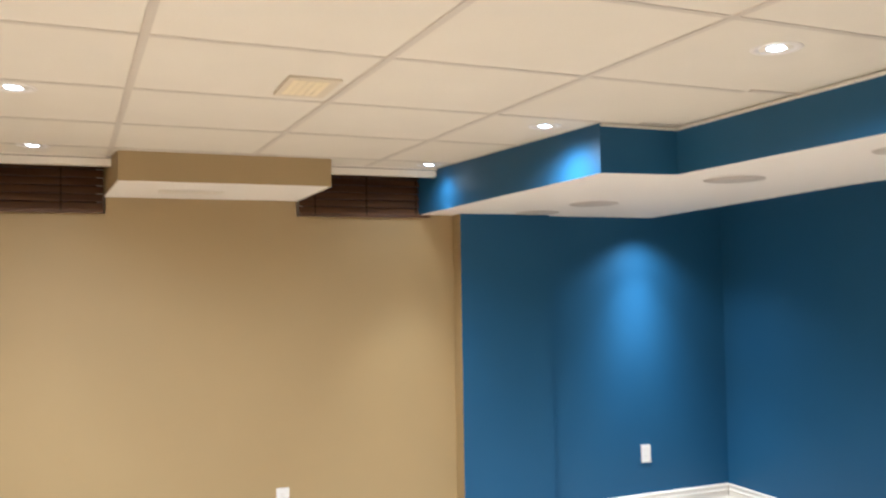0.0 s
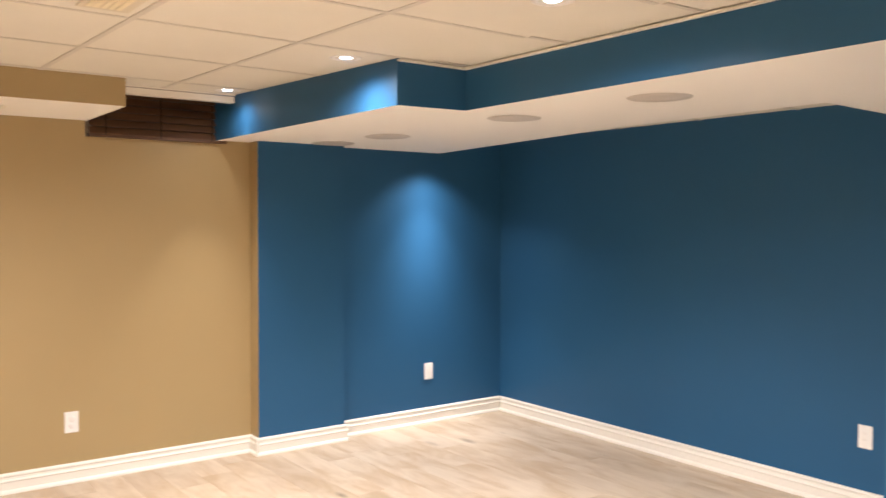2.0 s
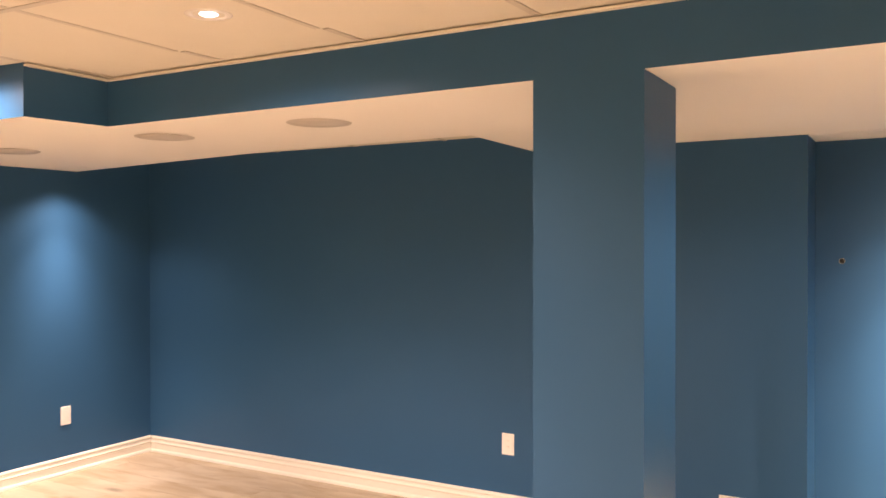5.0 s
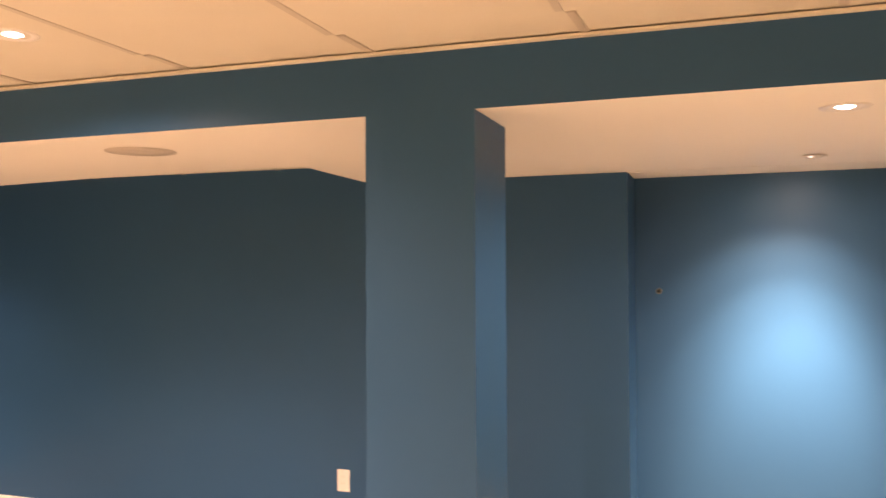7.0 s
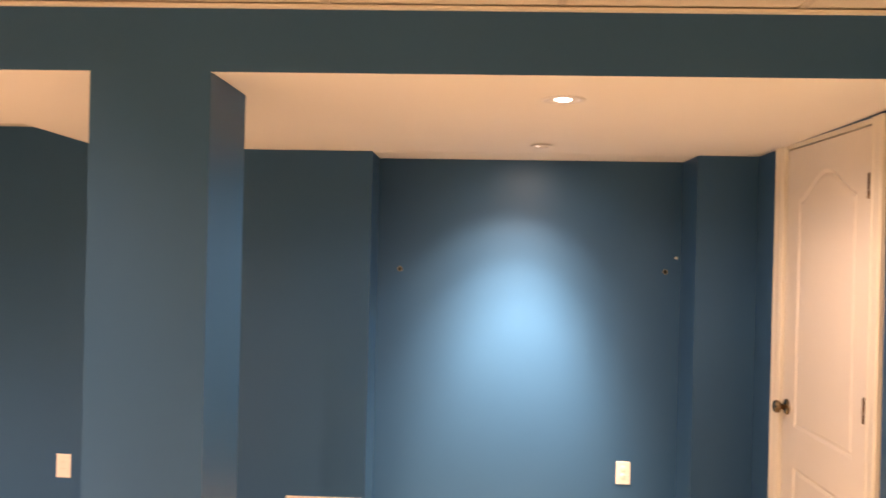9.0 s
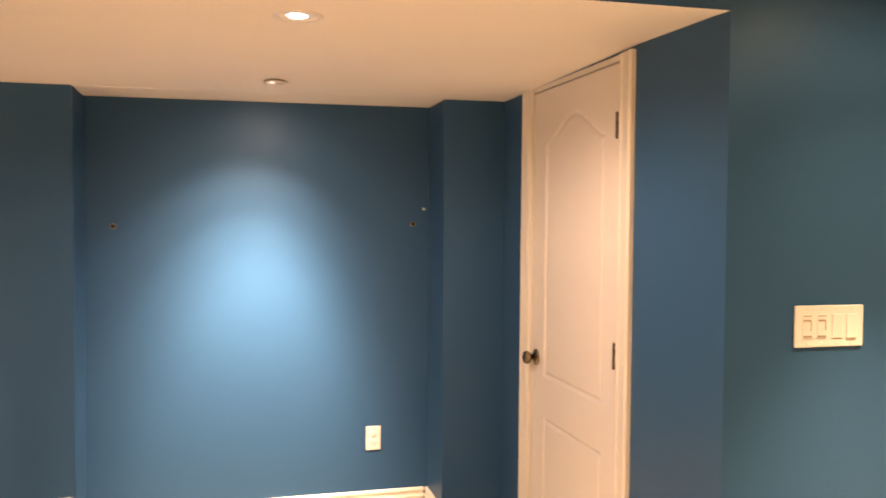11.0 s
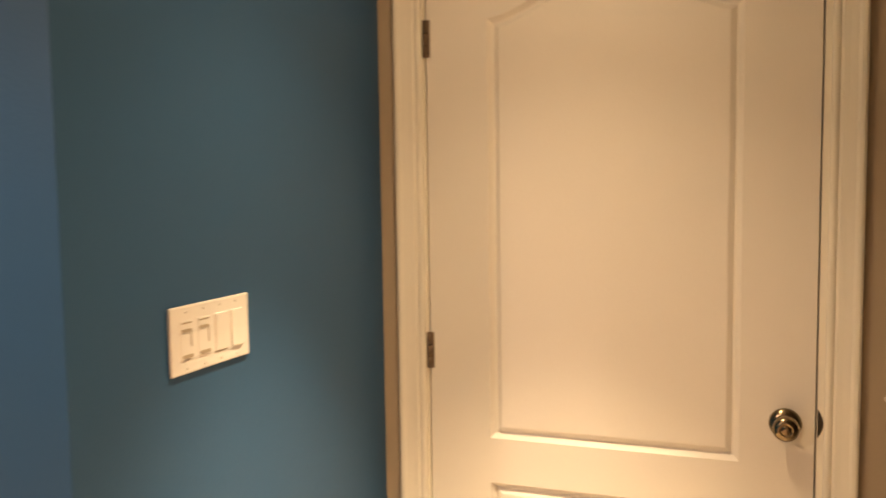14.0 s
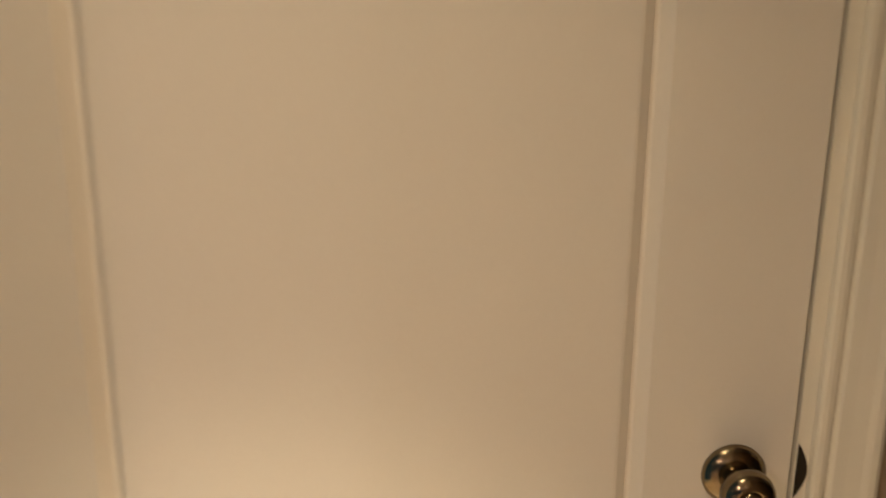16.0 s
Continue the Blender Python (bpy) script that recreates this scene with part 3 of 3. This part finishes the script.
# four-gang switch plate
sw = thing("switch_plate", "white four-gang plate with two dimmers and two rockers", "switch", facing((-0.695, -0.0085, 1.141), (-0.0263, -0.99965, 0)))
part("cover_plate", flat_box(-0.108, 0.108, -0.0575, 0.0575, 0.0005, 0.007, bevel=0.003), PLATE, sw)
for k in range(4):
    cx = -0.069 + 0.046 * k
    if k < 2:
        body = part("dimmer", flat_box(cx - 0.0165, cx + 0.0165, -0.033, 0.033, 0.006, 0.0085, bevel=0.001), PLATE, sw)
        # dimmer parts are white plastic; the grey paints in their relief shade
        part("slider_track", flat_box(cx + 0.009, cx + 0.0115, -0.012, 0.018, 0.008, 0.0092), SHADE_GREY, body)
        part("lever", flat_box(cx - 0.013, cx + 0.007, 0.014, 0.019, 0.008, 0.0105), SHADE_GREY, body)
        part("button", flat_box(cx - 0.013, cx + 0.012, -0.030, -0.0245, 0.008, 0.0105), SHADE_GREY, body)
        part("top_slot", flat_box(cx - 0.013, cx + 0.012, 0.0275, 0.030, 0.008, 0.0092), SHADE_GREY, body)
    else:
        bm = bmesh.new()
        vs = add_box(bm, cx - 0.0165, cx + 0.0165, -0.033, 0.033, 0.006, 0.011, bevel=0.001)
        for v in bm.verts:
            if v.co.z > 0.009:
                v.co.z += 0.05 * v.co.y * (1 if k == 2 else -0.3)
        rk = part("rocker", bm, PLATE, sw)
        part("rocker_gap", flat_box(cx - 0.0172, cx + 0.0172, -0.0355, -0.0328, 0.006, 0.0082), SHADE_GREY if k == 2 else PLATE, rk)
for k in range(4):
    for yy in (-0.0475, 0.0475):
        bm = bmesh.new()
        add_lathe(bm, [(0.0, 0.0065), (0.003, 0.0065), (0.003, 0.0078), (0.0, 0.008)], pose(-0.069 + 0.046 * k, yy, 0), 10)
        part("screw", bm, RING, sw)

# sensor box high on the switch wall
th = thing("wall_sensor", "white plastic sensor box high on the blue wall", "sensor", facing((-0.305, -0.0190, 1.851), (-0.0263, -0.99965, 0)))
part("housing", flat_box(-0.033, 0.033, -0.054, 0.054, 0.0005, 0.020, bevel=0.004), PLATE, th)
for yy in (-0.031, -0.037):
    part("slit", flat_box(-0.007, 0.007, yy, yy + 0.0018, 0.0185, 0.0204), SHADE_GREY, th)


# wall register
def register(p, way, w, h, cols, label):
    ob = thing("air_vent", label, "vent", facing(p, way))
    bm = bmesh.new()
    e = 0.022
    add_box(bm, -w / 2, w / 2, -h / 2, -h / 2 + e, 0.0005, 0.008)
    add_box(bm, -w / 2, w / 2, h / 2 - e, h / 2, 0.0005, 0.008)
    add_box(bm, -w / 2, -w / 2 + e, -h / 2 + e, h / 2 - e, 0.0005, 0.008)
    add_box(bm, w / 2 - e, w / 2, -h / 2 + e, h / 2 - e, 0.0005, 0.008)
    for c in range(1, cols):
        x = -w / 2 + w * c / cols
        add_box(bm, x - 0.006, x + 0.006, -h / 2 + e, h / 2 - e, 0.001, 0.0075)
    part("frame", bm, TRIM, ob)
    part("backing", flat_box(-w / 2 + e, w / 2 - e, -h / 2 + e, h / 2 - e, 0.0005, 0.0015), SHADE_GREY, ob)
    n = int((h - 2 * e) / 0.0105)
    for i in range(n):
        y = -h / 2 + e + 0.005 + i * 0.0105
        bm = bmesh.new()
        vs = add_box(bm, -w / 2 + e, w / 2 - e, y, y + 0.006, 0.002, 0.006)
        for v in bm.verts:
            if v.co.z > 0.004:
                v.co.y -= 0.003
        part("louvre", bm, TRIM, ob)


register((-3.088, YN, 0.198), (0, -1, 0), 0.368, 0.150, 2, "white two-bank metal air register low on the wall")

# ceiling register
cv = thing("ceiling_vent", "beige metal supply register in a ceiling tile", "vent", pose(-5.17, -1.665, CEIL + 0.004, 180, 0, 0))
bm = bmesh.new()
add_box(bm, -0.13, 0.13, -0.085, 0.085, 0.0, 0.008, bevel=0.002)
part("frame", bm, FLANGE, cv)
for i in range(5):
    y = -0.052 + i * 0.024
    bm = bmesh.new()
    add_box(bm, -0.10, 0.10, y, y + 0.020, 0.007, 0.0095)
    part("louvre", bm, AGED, cv)
bv = thing("box_vent", "slim white register under the duct box", "vent", pose(-6.98, -1.85, 2.004, 180, 0, 0))
part("frame", flat_box(-0.055, 0.055, -0.16, 0.16, 0.0, 0.006, bevel=0.002), TRIM, bv)
for i in range(4):
    x = -0.036 + i * 0.02
    part("louvre", flat_box(x, x + 0.010, -0.14, 0.14, 0.005, 0.009), TRIM, bv)

# cable holes in the alcove wall
for x, z in ((-2.772, 1.379), (-1.414, 1.395)):
    bm = bmesh.new()
    add_lathe(bm, [(0.0135, 0.0004), (0.0132, 0.0012), (0.0112, 0.0014), (0.0105, 0.0006)], facing((x, YA, z), (0, -1, 0)), 16)
    ob = tagged(new("cable_hole", mesh_of("cable_hole", bm, SHADE_GREY)), "rough round cable hole cut in the alcove wall", "cable hole", "cable holes")
    # wall is uncut; a black disc paints the shade inside the hole
    bm = bmesh.new()
    add_lathe(bm, [(0.0, 0.0012), (0.0114, 0.0012), (0.0114, 0.0004)], facing((x, YA, z), (0, -1, 0)), 16)
    part("hole", bm, BLACK, ob)
bm = bmesh.new()
add_lathe(bm, [(0.0, 0.004), (0.005, 0.004), (0.008, 0.0015), (0.008, 0.0004)], facing((-1.360, YA, 1.468), (0, -1, 0)), 12)
tagged(new("wall_anchor", mesh_of("wall_anchor", bm, PLATE)), "small white plastic anchor in the alcove wall", "wall anchor")


# ---------------------------------------------------------------- downlights and speakers
def downlight(x, y, z, label, tilt=0, size=1.0):
    ob = thing("downlight", label, "ceiling light", pose(x, y, z, 180, 0, 0) @ Matrix.Diagonal((size, size, 1, 1)), "recessed downlights")
    bm = bmesh.new()
    add_lathe(bm, [(0.046, -0.002), (0.050, 0.002), (0.062, 0.003), (0.070, 0.002), (0.073, -0.001)], pose(0, 0, 0), 32)
    part("trim_ring", bm, RING, ob, "pale brushed trim ring")
    bm = bmesh.new()
    add_lathe(bm, [(0.047, 0.0), (0.044, -0.004), (0.038, -0.0045), (0.030, -0.003)], pose(0, 0, 0), 28)
    part("gimbal", bm, RING, ob)
    bm = bmesh.new()
    if size == 1.0:
        add_lathe(bm, [(0.0, 0.004), (0.018, 0.0035), (0.030, -0.001), (0.030, -0.003)], pose(0, 0, 0, tilt, 0, 0), 24)
    else:
        add_lathe(bm, [(0.0, 0.001), (0.012, 0.0), (0.014, -0.003)], pose(-0.024, 0.0, 0, tilt, 0, 0), 20)
        cap = bmesh.new()
        add_lathe(cap, [(0.0, -0.004), (0.031, -0.003), (0.032, -0.0045)], pose(0, 0, 0), 24)
        part("eyeball", cap, RING, ob)
    part("bulb", bm, BULB if size == 1.0 else BULB_DIM, ob, "glowing lamp face")


def speaker(x, y, z, slope=0.0):
    ob = thing("ceiling_speaker", "round flush ceiling speaker with grey-beige grille", "speaker", pose(x, y, z, 0, -slope, 0) @ pose(0, 0, 0, 180, 0, 0), "ceiling speakers")
    bm = bmesh.new()
    add_lathe(bm, [(0.1245, 0.0), (0.135, 0.0), (0.1345, 0.0012), (0.132, 0.0019), (0.1248, 0.0019)], pose(0, 0, 0), 40)
    part("rim", bm, GRILLE, ob)
    bm = bmesh.new()
    add_lathe(bm, [(0.0, 0.0021), (0.06, 0.0021), (0.1245, 0.0019), (0.125, 0.0)], pose(0, 0, 0), 40)
    part("grille", bm, GRILLE, ob)


# south row lamps at x -4.25, -3.0 and -1.75 are unseen, added for light
for x, y, w, a, wide in ((-4.31, -0.525, 225, 108, 60), (-5.57, -0.565, 76, 94, 22), (-6.79, -0.61, 62, 64, 5), (-5.48, -2.545, 112, 116, 40), (-6.68, -2.57, 36, 66, 5),
                         (-4.25, -2.53, 220, 112, 125), (-3.0, -2.55, 195, 106, 14), (-1.75, -2.55, 280, 120, 25), (-0.60, -0.50, 335, 58, 6)):
    downlight(x, y, CEIL + 0.004, "round recessed downlight, lit, in a ceiling tile")
    tone = STAIR_LAMP if x > -1.0 else LAMP_COLOR
    tilt = (-4.85, -0.12, 0.0) if x == -4.31 else None      # lamp hangs straight; beam leaned to the corner to spare the pillar
    spot_lamp(x, y, CEIL - 0.040, w, a, 1.0, aim=tilt, color=tone)
    # wide fill spot, added to stand in for ambient light on the walls
    spot_lamp(x, y, CEIL - 0.042, wide, 168, 0.5 if x in (-4.25, -5.48) or x > -1.0 else 1.0, color=tone)
downlight(-2.108, 0.355, SOFF + 0.0045, "round recessed downlight, lit, in the bay soffit")
spot_lamp(-2.108, 0.355, SOFF - 0.040, 105, 80, 1.0)
spot_lamp(-2.108, 0.355, SOFF - 0.042, 34, 172, 0.45)
downlight(-2.10, 1.41, SOFF - 0.015, "small recessed downlight, lit, beside the alcove wall", 24, 0.66)
spot_lamp(-2.10, 1.41, SOFF - 0.040, 175, 48, 1.0, aim=(-2.17, 2.0, 0.34), color=POOL_LAMP)
spot_lamp(-2.10, 1.41, SOFF - 0.041, 200, 64, 1.0, aim=(-2.22, 2.0, 0.42), color=POOL_LAMP)
spot_lamp(-2.10, 1.41, SOFF - 0.042, 75, 84, 1.0, aim=(-2.24, 2.0, 0.80), color=POOL_LAMP)
spot_lamp(-2.10, 1.41, SOFF - 0.044, 10, 124, 1.0, aim=(-2.14, 2.0, 1.15), color=POOL_LAMP)
downlight(-6.92, 0.98, 1.931, "small recessed downlight, lit, beside the recess wall", 0, 0.66)
spot_lamp(-6.92, 0.98, 1.900, 66, 44, 1.0, aim=(-7.02, 0.98, 0.0))
spot_lamp(-6.92, 0.98, 1.898, 84, 72, 1.0)
spot_lamp(-6.92, 0.98, 1.896, 28, 128, 1.0)
spot_lamp(-0.60, -0.51, CEIL - 0.041, 28, 110, 1.0, color=STAIR_LAMP)
for x, y, z, slope in ((-6.98, 0.16, 1.9271, 1.4), (-6.49, 0.25, 1.9391, 1.4), (-5.50, 0.365, SOFF - 0.0064, 0.0), (-4.61, 0.385, SOFF - 0.0008, 0.0)):
    speaker(x, y, z, slope)


# ---------------------------------------------------------------- windows with blinds
def window(name, y0, y1):
    root = tagged(new(name), "dark basement window behind brown wooden blinds", "window", kind="structure")
    root.location = (XW - 0.11, y0, SILL)
    w, h = y1 - y0, HI - SILL
    bm = bmesh.new()
    add_box(bm, 0, 0.05, 0, w, 0, 0.04)
    add_box(bm, 0, 0.05, 0, w, h - 0.04, h)
    add_box(bm, 0, 0.05, 0, 0.04, 0.04, h - 0.04)
    add_box(bm, 0, 0.05, w - 0.04, w, 0.04, h - 0.04)
    part("window_frame", bm, TRIM, root)
    part("pane", boxes((0.02, 0.026, 0.04, w - 0.04, 0.04, h - 0.04)), GLASS, root)
    bl = thing("wooden_blind", "closed dark brown wooden slat blind in the window", "blind", pose(XW + 0.004, y0, SILL), "wooden blinds")
    n = 12
    for i in range(n):
        z = 0.036 + i * 0.042
        bm = bmesh.new()
        add_box(bm, -0.0015, 0.0015, 0.006, w - 0.006, -0.0225, 0.0225)
        s = part("slat", bm, SLAT, bl)
        s.matrix_basis = pose(0.014, 0, z, 0, -32, 0)
    part("bottom_rail", boxes((0.002, 0.026, 0.004, w - 0.004, 0.0, 0.020), bevel=0.002), SLAT, bl)
    for u in (0.12, 0.5, 0.88):
        part("ladder_cord", boxes((0.026, 0.0275, w * u - 0.003, w * u + 0.003, 0.01, n * 0.042)), CORD, bl)


window("window_1", -1.255, -0.455)
window("window_2", -3.995, -2.265)
structure("window_well", boxes((XW - 0.6, XW - 0.55, YS, -0.3, 1.5, HI)), CONCRETE, "concrete window well outside the windows", "window well")

# ---------------------------------------------------------------- handrail
hr = thing("handrail", "white round wooden stair handrail on metal brackets", "handrail", pose(-0.068, -1.154, 0.940))
ang = math.degrees(math.atan2(0.105, 0.12))
bm = bmesh.new()
add_lathe(bm, [(0.0, 0.0), (0.016, 0.0), (0.0185, 0.003), (0.0185, 2.0), (0.0, 2.0)], pose(0, 0, 0, 90 - ang, 0, 0), 24)
part("rail", bm, RAILWHITE, hr)
for d in (0.10, 1.2):
    c = Vector((0, -math.cos(radians(ang)) * d, math.sin(radians(ang)) * d))
    bm = bmesh.new()
    add_lathe(bm, [(0.0, 0.0), (0.015, 0.0), (0.015, 0.004), (0.008, 0.007), (0.0, 0.007)], pose(0.067, c.y, c.z - 0.075, 0, -90, 0), 18)
    add_lathe(bm, [(0.0, 0.0), (0.006, 0.0), (0.006, 0.055), (0.0, 0.055)], pose(0.062, c.y, c.z - 0.075, 0, -78, 0), 12)
    add_lathe(bm, [(0.0, 0.0), (0.005, 0.0), (0.005, 0.042), (0.0, 0.042)], pose(0.006, c.y, c.z - 0.062, 0, 0, 0), 12)
    add_box(bm, -0.008, 0.018, c.y - 0.018, c.y + 0.018, c.z - 0.030, c.z - 0.024)
    part("bracket", bm, NICKEL, hr, "dark metal rail bracket")

# ---------------------------------------------------------------- floor of planks
floor = structure("floor", boxes((XW - 0.12, 0.7, YS - 0.12, 2.14, -0.06, -0.008)), SUB, "whitewashed oak plank floor", "floor")
PW, PL = 0.180, 1.22
bm = bmesh.new()
add_box(bm, 0, PL - 0.0006, 0, PW - 0.0006, -0.0078, 0.0)
top = [e for e in bm.edges if all(v.co.z > -0.001 for v in e.verts)]
bmesh.ops.bevel(bm, geom=top, offset=0.0007, segments=1, affect="EDGES")
plank_mesh = mesh_of("plank", bm, PLANK)
rng = random.Random(4)
rows = int((YN + 0.3 - YS) / PW) + 1
for r in range(rows):
    y = YS + r * PW
    x = XW - rng.random() * PL
    while x < 0.1:
        a, b = max(x, XW), min(x + PL, 0.0)
        if b - a > 0.05:
            me = plank_mesh
            if b - a < PL - 0.001:
                cut = bmesh.new()
                add_box(cut, 0, b - a - 0.0006, 0, PW - 0.0006, -0.0078, 0.0)
                me = mesh_of("plank", cut, PLANK)
            ob = new("plank", me)
            ob.location = (a, y, 0)
            ob.parent = floor
        x += PL
